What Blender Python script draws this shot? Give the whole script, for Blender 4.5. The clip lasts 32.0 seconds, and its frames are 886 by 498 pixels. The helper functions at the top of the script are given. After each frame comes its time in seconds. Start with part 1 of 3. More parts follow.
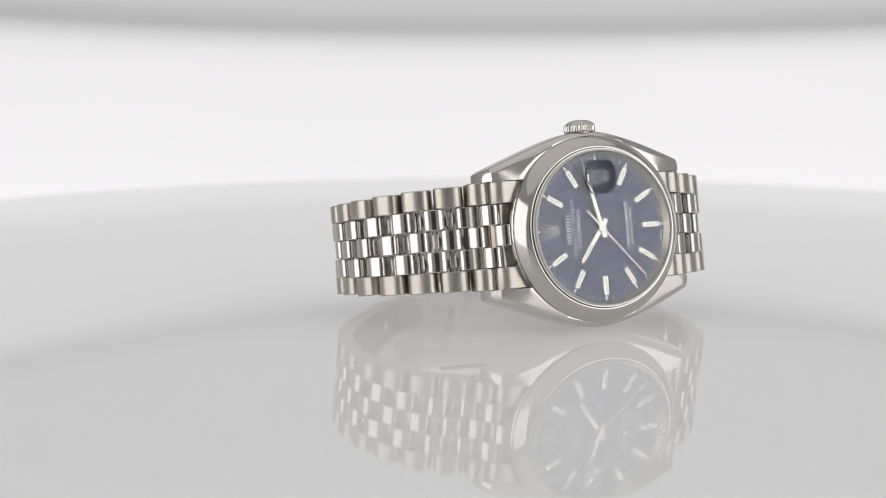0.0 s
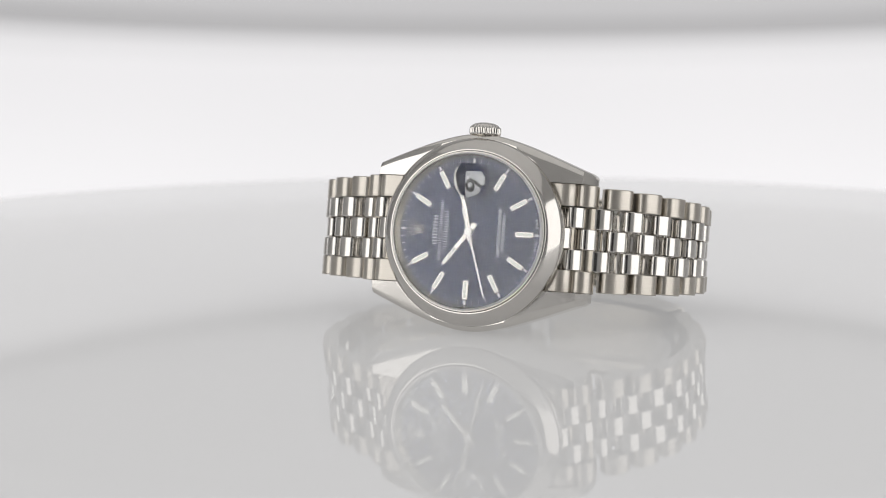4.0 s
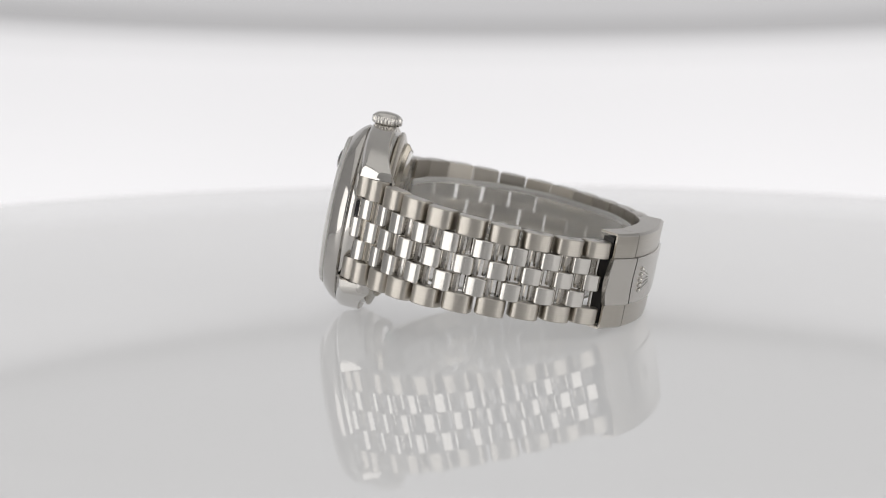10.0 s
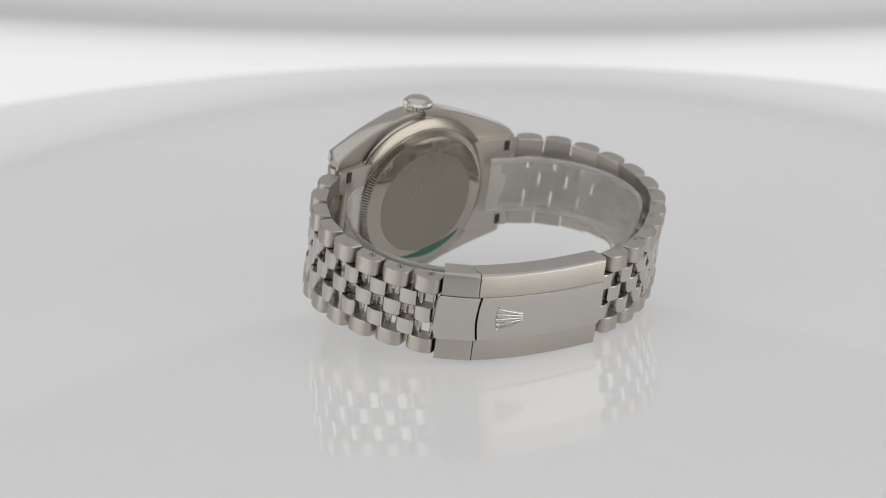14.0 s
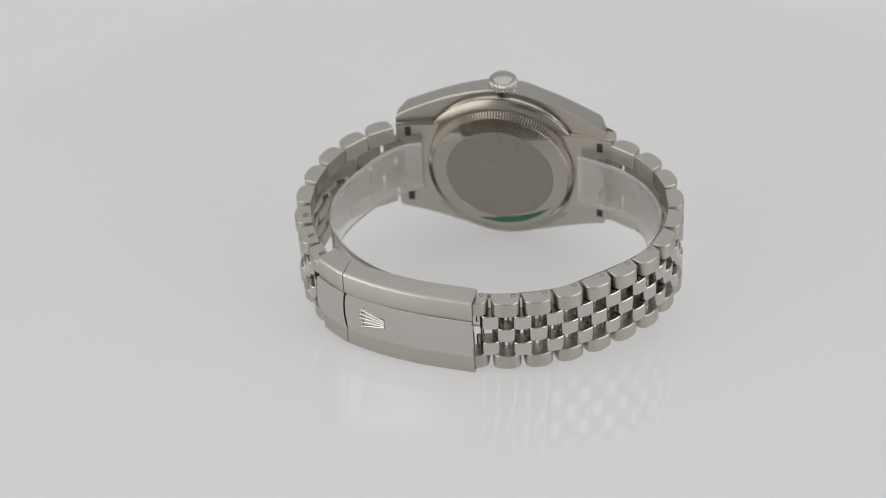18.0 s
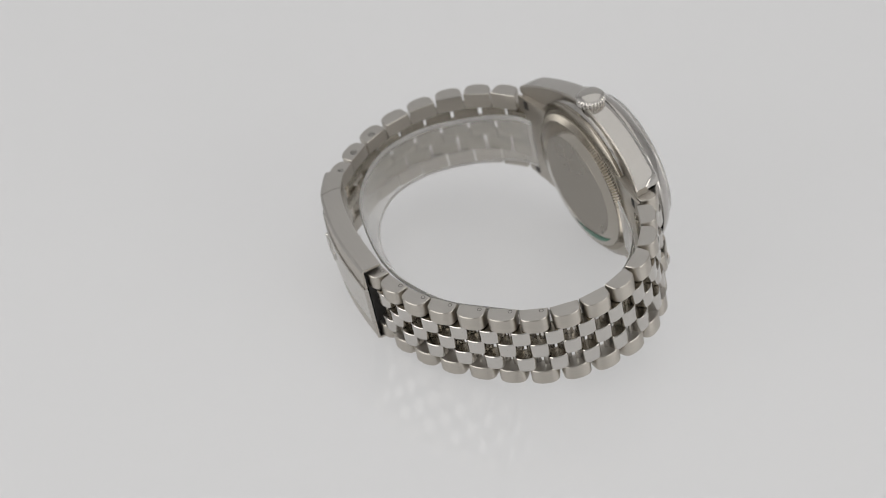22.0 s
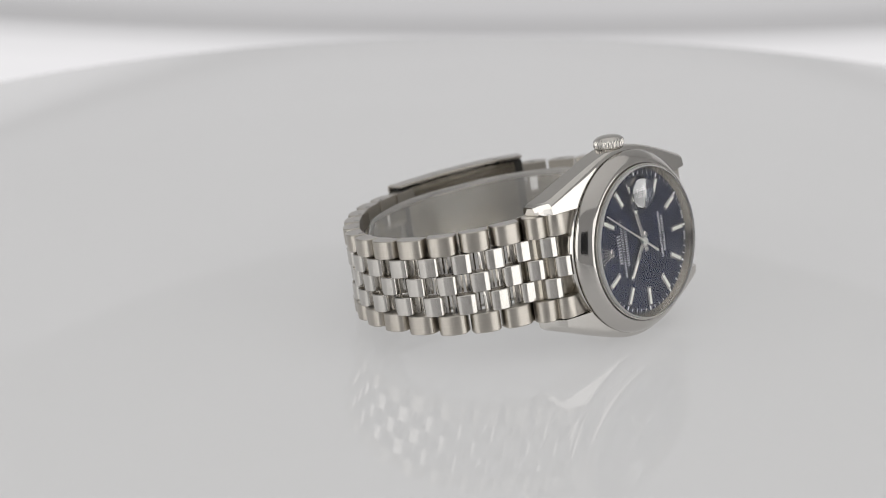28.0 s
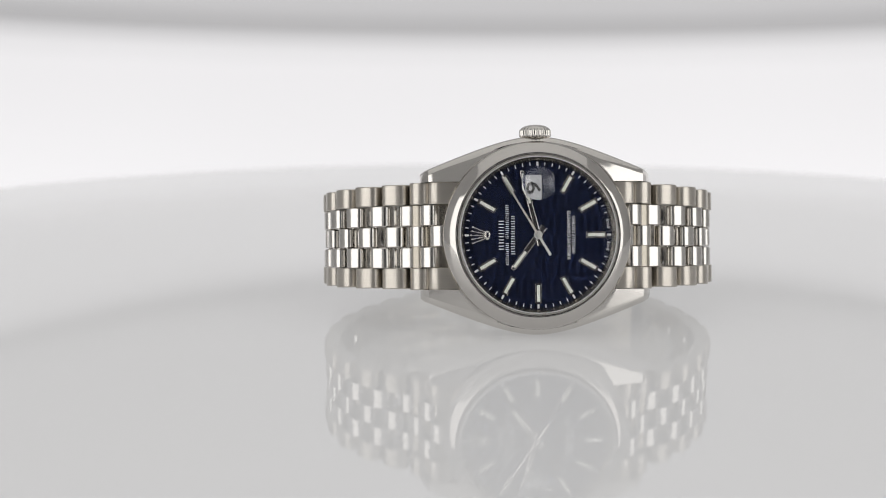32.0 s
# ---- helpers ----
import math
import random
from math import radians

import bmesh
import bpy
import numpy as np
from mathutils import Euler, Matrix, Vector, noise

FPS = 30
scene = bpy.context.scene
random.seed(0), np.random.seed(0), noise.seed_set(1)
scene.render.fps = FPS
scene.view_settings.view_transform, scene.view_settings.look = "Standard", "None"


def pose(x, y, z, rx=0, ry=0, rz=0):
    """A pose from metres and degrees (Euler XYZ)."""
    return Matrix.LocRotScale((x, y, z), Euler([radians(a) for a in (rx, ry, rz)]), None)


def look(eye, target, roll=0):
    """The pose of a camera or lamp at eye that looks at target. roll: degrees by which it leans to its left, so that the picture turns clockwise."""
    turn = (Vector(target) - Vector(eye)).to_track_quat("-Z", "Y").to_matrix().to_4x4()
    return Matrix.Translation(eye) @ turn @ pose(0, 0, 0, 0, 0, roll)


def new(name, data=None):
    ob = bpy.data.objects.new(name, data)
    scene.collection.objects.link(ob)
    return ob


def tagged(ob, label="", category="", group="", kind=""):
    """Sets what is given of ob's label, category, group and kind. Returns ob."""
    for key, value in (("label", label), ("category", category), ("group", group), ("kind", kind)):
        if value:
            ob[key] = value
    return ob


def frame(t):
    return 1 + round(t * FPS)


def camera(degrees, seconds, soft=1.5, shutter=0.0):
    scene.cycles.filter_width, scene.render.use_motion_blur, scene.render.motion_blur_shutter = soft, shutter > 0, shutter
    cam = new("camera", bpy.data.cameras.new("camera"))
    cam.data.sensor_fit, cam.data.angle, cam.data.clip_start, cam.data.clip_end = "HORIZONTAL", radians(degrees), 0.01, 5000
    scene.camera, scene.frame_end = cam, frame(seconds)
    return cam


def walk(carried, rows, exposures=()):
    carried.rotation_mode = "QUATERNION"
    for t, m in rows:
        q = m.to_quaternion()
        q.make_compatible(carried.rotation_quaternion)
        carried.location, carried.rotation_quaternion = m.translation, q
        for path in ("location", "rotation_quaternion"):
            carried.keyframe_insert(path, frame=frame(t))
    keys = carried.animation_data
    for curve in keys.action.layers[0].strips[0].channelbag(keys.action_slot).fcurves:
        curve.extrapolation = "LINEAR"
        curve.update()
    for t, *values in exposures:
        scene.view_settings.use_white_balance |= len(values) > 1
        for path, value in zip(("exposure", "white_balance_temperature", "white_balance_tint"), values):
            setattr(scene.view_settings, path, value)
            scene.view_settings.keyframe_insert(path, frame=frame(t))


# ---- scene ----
# Camera on an arm that swings up and down round a pivot over the turntable; millimetres are turned into metres by MM.
MM = 0.001
PIVOT = (-0.0107, 0.0011, 0.0130)
ARM = 0.4813
# seconds, height of the arm in degrees, turn of the table in degrees
RIG = [
    (0.0, 8.60, 26.5), (1.0, 8.65, 14.8), (2.0, 8.65, 3.0), (3.0, 8.65, -8.9), (3.5, 8.68, -14.8),
    (5.5, 8.65, -38.9), (6.0, 8.60, -45.0), (7.0, 8.42, -57.4), (8.0, 8.30, -69.8), (9.0, 8.20, -82.1),
    (10.0, 8.05, -94.5), (10.5, 8.25, -100.6), (11.0, 9.15, -106.7), (11.5, 10.45, -112.8), (12.0, 11.93, -118.8),
    (13.0, 14.78, -130.9), (14.0, 17.59, -143.1), (14.5, 19.27, -149.1), (16.5, 25.45, -173.4), (17.0, 26.94, -179.4),
    (18.0, 29.51, -191.3), (19.0, 32.30, -203.2), (20.0, 35.20, -215.4), (20.5, 36.21, -221.5), (21.0, 36.74, -227.6),
    (21.5, 36.84, -233.7), (22.0, 36.63, -239.8), (22.5, 35.99, -245.9), (23.0, 34.81, -251.9), (24.0, 32.06, -263.9),
    (25.0, 29.18, -275.9), (25.5, 27.63, -281.9), (27.5, 21.32, -305.8), (28.0, 19.82, -311.8), (29.0, 17.04, -323.8),
    (30.0, 14.39, -335.8), (31.0, 11.76, -347.8), (31.5, 10.61, -353.7), (32.0, 9.70, -357.3),
]


def arm_pose(e):
    return pose(*PIVOT, -e, 0, 0)


cam = camera(21.27, 32.0, soft=0.95)
cam.data.dof.use_dof = True
cam.data.dof.focus_distance = 0.452
cam.data.dof.aperture_fstop = 20.0
walk(cam, [(t, arm_pose(e) @ pose(0, -ARM, 0) @ pose(0, 0, 0, 89.73, 0, 0.18)) for t, e, turn in RIG], [(0, -0.05), (10, -0.05), (16.5, 0.0), (19, 0.025), (24, 0.025), (28, -0.07), (32, -0.05)])

# ---- light ----
world = bpy.data.worlds.new("world")
world.use_nodes = True
scene.world = world
wbg = world.node_tree.nodes["Background"]
wbg.inputs[0].default_value = (0.95, 0.97, 1.0, 1)
wbg.inputs[1].default_value = 0.05


def soft_panel(name, eye, target, sx, sy, watts, colour=(1, 1, 1)):
    data = bpy.data.lights.new(name, "AREA")
    data.shape, data.size, data.size_y, data.energy, data.color = "RECTANGLE", sx, sy, watts, colour
    ob = new(name, data)
    ob.matrix_world = look(eye, target)
    return ob


soft_panel("top_light", (0, -0.05, 0.88), (0, -0.05, 0), 1.38, 1.48, 2.7, (1.0, 0.985, 0.96))
soft_panel("side_light", (0.52, -0.335, 0.12), (0, 0, 0.02), 0.64, 0.56, 1.85, (1.0, 0.985, 0.965))
soft_panel("side_light", (-0.52, -0.335, 0.12), (0, 0, 0.02), 0.64, 0.56, 1.85, (1.0, 0.985, 0.965))

# ---- materials ----


def node_material(name):
    mat = bpy.data.materials.new(name)
    mat.use_nodes = True
    nt = mat.node_tree
    return mat, nt, nt.nodes["Principled BSDF"]


def add_node(nt, kind, **inputs):
    n = nt.nodes.new(kind)
    for k, v in inputs.items():
        n.inputs[k].default_value = v
    return n


def grain_material(name, colour, rough, metallic=1.0, scale=(400, 400, 400), bump=0.05, dist=0.00002, vary=0.06, rvary=0.05, coat=0.0, comb=0.0):
    """Metal, paint or plastic with stretched grain and faint larger stains."""
    mat, nt, bs = node_material(name)
    lk = nt.links.new
    tc = nt.nodes.new("ShaderNodeTexCoord")
    mp = nt.nodes.new("ShaderNodeMapping")
    mp.inputs["Scale"].default_value = scale
    lk(tc.outputs["Object"], mp.inputs["Vector"])
    fine = add_node(nt, "ShaderNodeTexNoise", Scale=1.0, Detail=3.0)
    lk(mp.outputs[0], fine.inputs["Vector"])
    big = add_node(nt, "ShaderNodeTexNoise", Scale=140.0, Detail=4.0)
    lk(tc.outputs["Object"], big.inputs["Vector"])
    hsv = nt.nodes.new("ShaderNodeHueSaturation")
    hsv.inputs["Color"].default_value = (*colour, 1)
    val = nt.nodes.new("ShaderNodeMapRange")
    val.inputs["To Min"].default_value, val.inputs["To Max"].default_value = 1 - vary, 1 + vary
    lk(fine.outputs[0], val.inputs["Value"])
    lk(val.outputs[0], hsv.inputs["Value"])
    lk(hsv.outputs[0], bs.inputs["Base Color"])
    rr = nt.nodes.new("ShaderNodeMapRange")
    rr.inputs["To Min"].default_value, rr.inputs["To Max"].default_value = max(0.0, rough - rvary), rough + rvary
    lk(big.outputs[0], rr.inputs["Value"])
    lk(rr.outputs[0], bs.inputs["Roughness"])
    bs.inputs["Metallic"].default_value = metallic
    bs.inputs["Coat Weight"].default_value = coat
    if comb:  # brush marks run round the piece, so gleams spread across it
        tg = nt.nodes.new("ShaderNodeTangent")
        tg.direction_type, tg.axis = "RADIAL", "Z"
        lk(tg.outputs[0], bs.inputs["Tangent"])
        bs.inputs["Anisotropic"].default_value = comb
        bs.inputs["Anisotropic Rotation"].default_value = 0.25
    if bump:
        bp = add_node(nt, "ShaderNodeBump", Strength=bump, Distance=dist)
        lk(fine.outputs[0], bp.inputs["Height"])
        lk(bp.outputs[0], bs.inputs["Normal"])
    return mat


STEEL = (0.60, 0.58, 0.55)
polished = grain_material("polished_steel", STEEL, 0.085, scale=(900, 900, 900), bump=0.01, vary=0.02, rvary=0.03)
link_steel = grain_material("polished_link_steel", STEEL, 0.14, scale=(900, 900, 900), bump=0.01, vary=0.02, rvary=0.03)
bezel_steel = grain_material("smooth_bezel_steel", (0.53, 0.51, 0.485), 0.09, scale=(900, 900, 900), bump=0.0, vary=0.01, rvary=0.02)
brushed = grain_material("brushed_steel", (0.52, 0.488, 0.44), 0.34, scale=(160, 160, 9000), bump=0.10, vary=0.08, rvary=0.03, comb=0.7)
satin = grain_material("satin_steel", (0.54, 0.52, 0.49), 0.36, scale=(260, 7000, 7000), bump=0.12, vary=0.06, rvary=0.05)
clasp_steel = grain_material("fine_satin_steel", (0.58, 0.555, 0.52), 0.24, scale=(3000, 3000, 3000), bump=0.02, vary=0.03, rvary=0.04)
bright_satin = grain_material("bright_satin_metal", (0.80, 0.79, 0.76), 0.30, scale=(900, 900, 900), bump=0.02, vary=0.03, rvary=0.04)
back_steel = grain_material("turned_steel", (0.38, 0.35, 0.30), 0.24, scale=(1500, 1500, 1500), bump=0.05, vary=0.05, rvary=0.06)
disc_steel = grain_material("fine_turned_steel", (0.30, 0.275, 0.235), 0.26, scale=(1500, 1500, 1500), bump=0.05, vary=0.07, rvary=0.06)
cone_steel = grain_material("turned_polished_steel", (0.44, 0.41, 0.36), 0.07, scale=(1500, 1500, 1500), bump=0.02, vary=0.04, rvary=0.04)
pin_steel = grain_material("darkened_steel", (0.12, 0.115, 0.105), 0.35, scale=(1500, 1500, 1500), bump=0.02, vary=0.05)
# near-black that paints shade into gaps and recesses
gap_shade = grain_material("painted_recess_shade", (0.03, 0.028, 0.026), 0.5, metallic=0.0, bump=0.0)
dial_blue = grain_material("blue_sunray_dial", (0.0105, 0.018, 0.058), 0.14, metallic=0.78, scale=(900, 900, 900), bump=0.0, vary=0.03, rvary=0.01, coat=0.0)
white_print = grain_material("white_print", (0.78, 0.78, 0.78), 0.5, metallic=0.0, bump=0.0, vary=0.02)
# white of the date disc, greyed for the shade in its recess
date_shaded = grain_material("shaded_white_date_disc", (0.50, 0.51, 0.53), 0.5, metallic=0.0, bump=0.0, vary=0.02)
black_print = grain_material("black_print", (0.012, 0.012, 0.014), 0.5, metallic=0.0, bump=0.0, vary=0.02)
lume = grain_material("pale_lume", (0.72, 0.74, 0.68), 0.55, metallic=0.0, scale=(6000, 6000, 6000), bump=0.03, vary=0.03)
green_seal = grain_material("green_sticker", (0.005, 0.14, 0.075), 0.35, metallic=0.0, scale=(3000, 3000, 3000), bump=0.02, vary=0.10)
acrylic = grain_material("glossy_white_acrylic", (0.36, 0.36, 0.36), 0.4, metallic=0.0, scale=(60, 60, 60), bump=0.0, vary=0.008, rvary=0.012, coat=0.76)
plate_glow = acrylic.node_tree.nodes["Principled BSDF"]  # opal plate under a glossy skin; added emission stands in for light from below
plate_glow.inputs["Specular IOR Level"].default_value = 0.0
plate_glow.inputs["Coat Roughness"].default_value = 0.022
plate_glow.inputs["Coat IOR"].default_value = 1.48
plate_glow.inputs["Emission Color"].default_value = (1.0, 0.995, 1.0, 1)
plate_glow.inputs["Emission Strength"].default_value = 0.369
tent_cloth = grain_material("grey_white_cloth", (0.70, 0.70, 0.705), 0.85, metallic=0.0, scale=(500, 500, 500), bump=0.1, dist=0.0002, vary=0.04)
dark_cloth = grain_material("dark_cloth", (0.045, 0.045, 0.05), 0.9, metallic=0.0, scale=(500, 500, 500), bump=0.1, dist=0.0002, vary=0.1)


def glass_material(name, rough=0.0, ior=1.5, gleam=1.0, colour=(1, 1, 1)):
    mat, nt, bs = node_material(name)
    bs.inputs["Base Color"].default_value = (*colour, 1)
    bs.inputs["Transmission Weight"].default_value = 1.0
    bs.inputs["Roughness"].default_value = rough
    bs.inputs["IOR"].default_value = ior
    bs.inputs["Specular Tint"].default_value = (gleam, gleam, gleam, 1)
    return mat


crystal_glass = glass_material("coated_crystal", 0.0, 1.5, 1.0)
lens_glass = glass_material("magnifier_glass", 0.0, 1.77, 0.55)


def film_material(name, rough, haze):
    """Frosted foil: what lies against it shows through, what is further off blurs."""
    mat, nt, bs = node_material(name)
    tc = nt.nodes.new("ShaderNodeTexCoord")
    nz = add_node(nt, "ShaderNodeTexNoise", Scale=260.0, Detail=4.0)
    nt.links.new(tc.outputs["Object"], nz.inputs["Vector"])
    mr = nt.nodes.new("ShaderNodeMapRange")
    mr.inputs["To Min"].default_value, mr.inputs["To Max"].default_value = rough - 0.05, rough + 0.05
    nt.links.new(nz.outputs[0], mr.inputs["Value"])
    nt.links.new(mr.outputs[0], bs.inputs["Roughness"])
    bs.inputs["Base Color"].default_value = (0.90, 0.89, 0.87, 1)
    bs.inputs["Transmission Weight"].default_value = 1 - haze
    bs.inputs["IOR"].default_value = 1.3
    return mat


film_plastic = film_material("frosted_plastic_film", 0.12, 0.17)
edge_film = film_material("milky_plastic_edge", 0.3, 0.4)
ground_glass = film_material("ground_glass_edge", 0.4, 0.45)


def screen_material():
    """Self-glowing cloth; its emission is painted dimmer towards the fold where two lengths meet."""
    mat, nt, bs = node_material("diffuser_painted_glow")
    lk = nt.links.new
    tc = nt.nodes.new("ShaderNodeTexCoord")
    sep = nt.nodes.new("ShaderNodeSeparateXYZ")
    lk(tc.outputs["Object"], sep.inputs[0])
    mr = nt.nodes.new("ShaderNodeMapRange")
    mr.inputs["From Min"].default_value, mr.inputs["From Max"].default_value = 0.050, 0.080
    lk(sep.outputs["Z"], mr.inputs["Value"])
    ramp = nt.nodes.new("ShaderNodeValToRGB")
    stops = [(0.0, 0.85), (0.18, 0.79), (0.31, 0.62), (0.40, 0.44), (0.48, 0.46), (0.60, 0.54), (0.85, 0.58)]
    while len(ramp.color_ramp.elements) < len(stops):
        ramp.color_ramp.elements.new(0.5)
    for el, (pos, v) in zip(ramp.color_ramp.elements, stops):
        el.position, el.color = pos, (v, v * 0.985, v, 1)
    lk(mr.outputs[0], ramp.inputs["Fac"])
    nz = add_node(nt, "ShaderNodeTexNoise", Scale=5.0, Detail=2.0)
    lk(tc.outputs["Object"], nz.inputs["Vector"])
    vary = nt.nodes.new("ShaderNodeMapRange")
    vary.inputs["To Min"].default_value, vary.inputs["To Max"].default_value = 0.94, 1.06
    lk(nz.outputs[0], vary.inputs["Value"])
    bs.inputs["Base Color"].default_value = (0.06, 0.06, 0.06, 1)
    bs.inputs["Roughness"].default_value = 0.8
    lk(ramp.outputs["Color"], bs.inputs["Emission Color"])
    # brighter foot painted into the emission; no lamp stands behind the cloth
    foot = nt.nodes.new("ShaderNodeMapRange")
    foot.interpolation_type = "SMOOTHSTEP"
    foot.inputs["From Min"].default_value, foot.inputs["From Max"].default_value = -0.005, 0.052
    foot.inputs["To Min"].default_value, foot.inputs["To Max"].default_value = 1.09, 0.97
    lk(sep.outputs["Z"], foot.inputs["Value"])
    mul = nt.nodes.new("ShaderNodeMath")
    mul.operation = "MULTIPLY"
    # both ends painted dimmer too, for their reflection in the crystal
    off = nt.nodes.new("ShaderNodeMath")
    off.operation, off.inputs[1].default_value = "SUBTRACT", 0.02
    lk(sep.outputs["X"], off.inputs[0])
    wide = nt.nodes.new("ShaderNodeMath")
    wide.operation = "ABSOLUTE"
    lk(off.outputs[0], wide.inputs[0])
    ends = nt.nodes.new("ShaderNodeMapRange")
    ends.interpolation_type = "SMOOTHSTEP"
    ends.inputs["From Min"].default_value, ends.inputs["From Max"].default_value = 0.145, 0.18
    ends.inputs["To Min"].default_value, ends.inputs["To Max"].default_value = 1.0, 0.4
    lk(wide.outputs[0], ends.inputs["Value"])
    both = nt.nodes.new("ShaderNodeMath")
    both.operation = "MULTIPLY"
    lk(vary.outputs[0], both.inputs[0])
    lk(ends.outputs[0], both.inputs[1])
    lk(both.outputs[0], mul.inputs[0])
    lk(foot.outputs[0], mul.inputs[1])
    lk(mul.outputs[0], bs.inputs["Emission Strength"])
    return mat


glow_screen = screen_material()

# ---- mesh helpers (millimetres in, metres out) ----


def mesh_from(name, verts, faces, smooth=35):
    me = bpy.data.meshes.new(name)
    me.from_pydata([tuple(c * MM for c in v) for v in verts], [], faces)
    bm = bmesh.new()
    bm.from_mesh(me)
    bmesh.ops.recalc_face_normals(bm, faces=bm.faces)
    bm.to_mesh(me)
    bm.free()
    if smooth:
        me.shade_smooth()
        me.set_sharp_from_angle(angle=radians(smooth))
    return me


def part(name, me, material, parent, label="", m=None):
    ob = new(name, me)
    if not me.materials:
        me.materials.append(material)
    ob.parent = parent
    if m is not None:
        ob.matrix_basis = m
    if label:
        tagged(ob, label)
    return ob


def lathe(profile, n=96, closed=False, axis="y", centre=(0, 0, 0)):
    """Profile of (radius, height) turned round the y axis (or z)."""
    verts, faces, k = [], [], len(profile)
    for i in range(n):
        a = 2 * math.pi * i / n
        for r, h in profile:
            p = (r * math.cos(a), h, r * math.sin(a)) if axis == "y" else (r * math.cos(a), r * math.sin(a), h)
            verts.append(tuple(p[j] + centre[j] for j in range(3)))
    for i in range(n):
        for j in range(k if closed else k - 1):
            a, b = i * k + j, i * k + (j + 1) % k
            c, d = ((i + 1) % n) * k + (j + 1) % k, ((i + 1) % n) * k + j
            faces.append((a, b, c, d))
    if not closed:
        if profile[0][0] > 1e-4:
            faces.append(tuple(i * k for i in range(n)))
        if profile[-1][0] > 1e-4:
            faces.append(tuple(i * k + k - 1 for i in range(n)))
    return verts, faces


def join(*pieces):
    verts, faces = [], []
    for v, f in pieces:
        o = len(verts)
        verts += v
        faces += [tuple(i + o for i in q) for q in f]
    return verts, faces


def loft(sections, caps=True):
    """Sections of equal length, each a closed ring of points."""
    verts, faces, k = [p for s in sections for p in s], [], len(sections[0])
    for i in range(len(sections) - 1):
        for j in range(k):
            faces.append((i * k + j, i * k + (j + 1) % k, (i + 1) * k + (j + 1) % k, (i + 1) * k + j))
    if caps:
        faces += [tuple(range(k)), tuple(range((len(sections) - 1) * k, len(sections) * k))]
    return verts, faces


def prism(ring, z0, z1, bevel=0.15):
    """A ring of (x, y) stretched along z, its end edges eased by bevel."""
    cx, cy = sum(p[0] for p in ring) / len(ring), sum(p[1] for p in ring) / len(ring)

    def inset(d):
        out = []
        for x, y in ring:
            l = math.hypot(x - cx, y - cy) or 1
            out.append((x - (x - cx) / l * d, y - (y - cy) / l * d))
        return out

    small = inset(bevel)
    secs = [[(x, y, z0) for x, y in small], [(x, y, z0 + bevel) for x, y in ring], [(x, y, z1 - bevel) for x, y in ring], [(x, y, z1) for x, y in small]]
    return loft(secs)


def block(x0, x1, y0, y1, z0, z1, bevel=0.1):
    return prism([(x0, y0), (x1, y0), (x1, y1), (x0, y1)], z0, z1, bevel)


def spline(points, n):
    """n + 1 evenly spaced points along a smooth curve through the given ones."""
    pts = np.array(points, float)
    ext = np.vstack([2 * pts[0] - pts[1], pts, 2 * pts[-1] - pts[-2]])
    fine = []
    for i in range(1, len(ext) - 2):
        p0, p1, p2, p3 = ext[i - 1 : i + 3]
        for u in np.linspace(0, 1, 24, endpoint=False):
            fine.append(0.5 * (2 * p1 + (p2 - p0) * u + (2 * p0 - 5 * p1 + 4 * p2 - p3) * u**2 + (3 * p1 - p0 - 3 * p2 + p3) * u**3))
    fine = np.array(fine + [ext[-2]])
    s = np.r_[0, np.cumsum(np.linalg.norm(np.diff(fine, axis=0), axis=1))]
    want = np.linspace(0, s[-1], n + 1)
    return np.stack([np.interp(want, s, fine[:, k]) for k in range(2)], 1)


def tangent_normals(pts):
    tan = np.gradient(pts, axis=0)
    tan /= np.linalg.norm(tan, axis=1)[:, None]
    return tan, np.stack([tan[:, 1], -tan[:, 0]], 1)


def beaded_rod(base, tip, out, w0, w1, knob):
    """A slim rod from base to tip, rounded on its outer side, that ends in a bead."""
    d = (tip - base).normalized()
    side = out.cross(d)
    length = (tip - base).length
    secs = []
    steps = [(0.0, w0), (length - knob * 1.1, w1)] + [(length + knob * u, knob * math.sqrt(max(0.05, 1 - u * u))) for u in (-0.8, -0.4, 0.0, 0.4, 0.75, 0.95)]
    for s, r in steps:
        c = base + d * s
        secs.append([tuple(c + side * (r * math.cos(a)) + out * (r * math.sin(a) * 1.2)) for a in np.linspace(-0.3, math.pi + 0.3, 9)])
    return loft(secs)


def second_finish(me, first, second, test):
    """Gives the faces that pass the test another finish."""
    me.materials.append(first)
    me.materials.append(second)
    for f in me.polygons:
        if test(f):
            f.material_index = 1
    return me


def text_mesh(body, size, extrude=0.02, weight=0.0):
    """Letters of the built-in font as a mesh, size in millimetres, lying in x-y."""
    cu = bpy.data.curves.new("lettering", "FONT")
    cu.body, cu.size, cu.extrude, cu.align_x, cu.align_y = body, size * MM, extrude * MM, "CENTER", "CENTER"
    cu.resolution_u = 2
    cu.offset = weight * MM
    ob = bpy.data.objects.new("lettering", cu)
    scene.collection.objects.link(ob)
    dg = bpy.context.evaluated_depsgraph_get()
    me = bpy.data.meshes.new_from_object(ob.evaluated_get(dg))
    bpy.data.objects.remove(ob)
    bpy.data.curves.remove(cu)
    me.materials.clear()
    return me

# ---- the light box and the turntable ----


def shell(name, x0, x1, y0, y1, z0, z1, material, label):
    """A plain wall panel given by its bounds in millimetres."""
    ob = new(name, mesh_from(name, *block(x0, x1, y0, y1, z0, z1, 1.0), smooth=0))
    ob.data.materials.append(material)
    return tagged(ob, label, "wall", kind="structure")


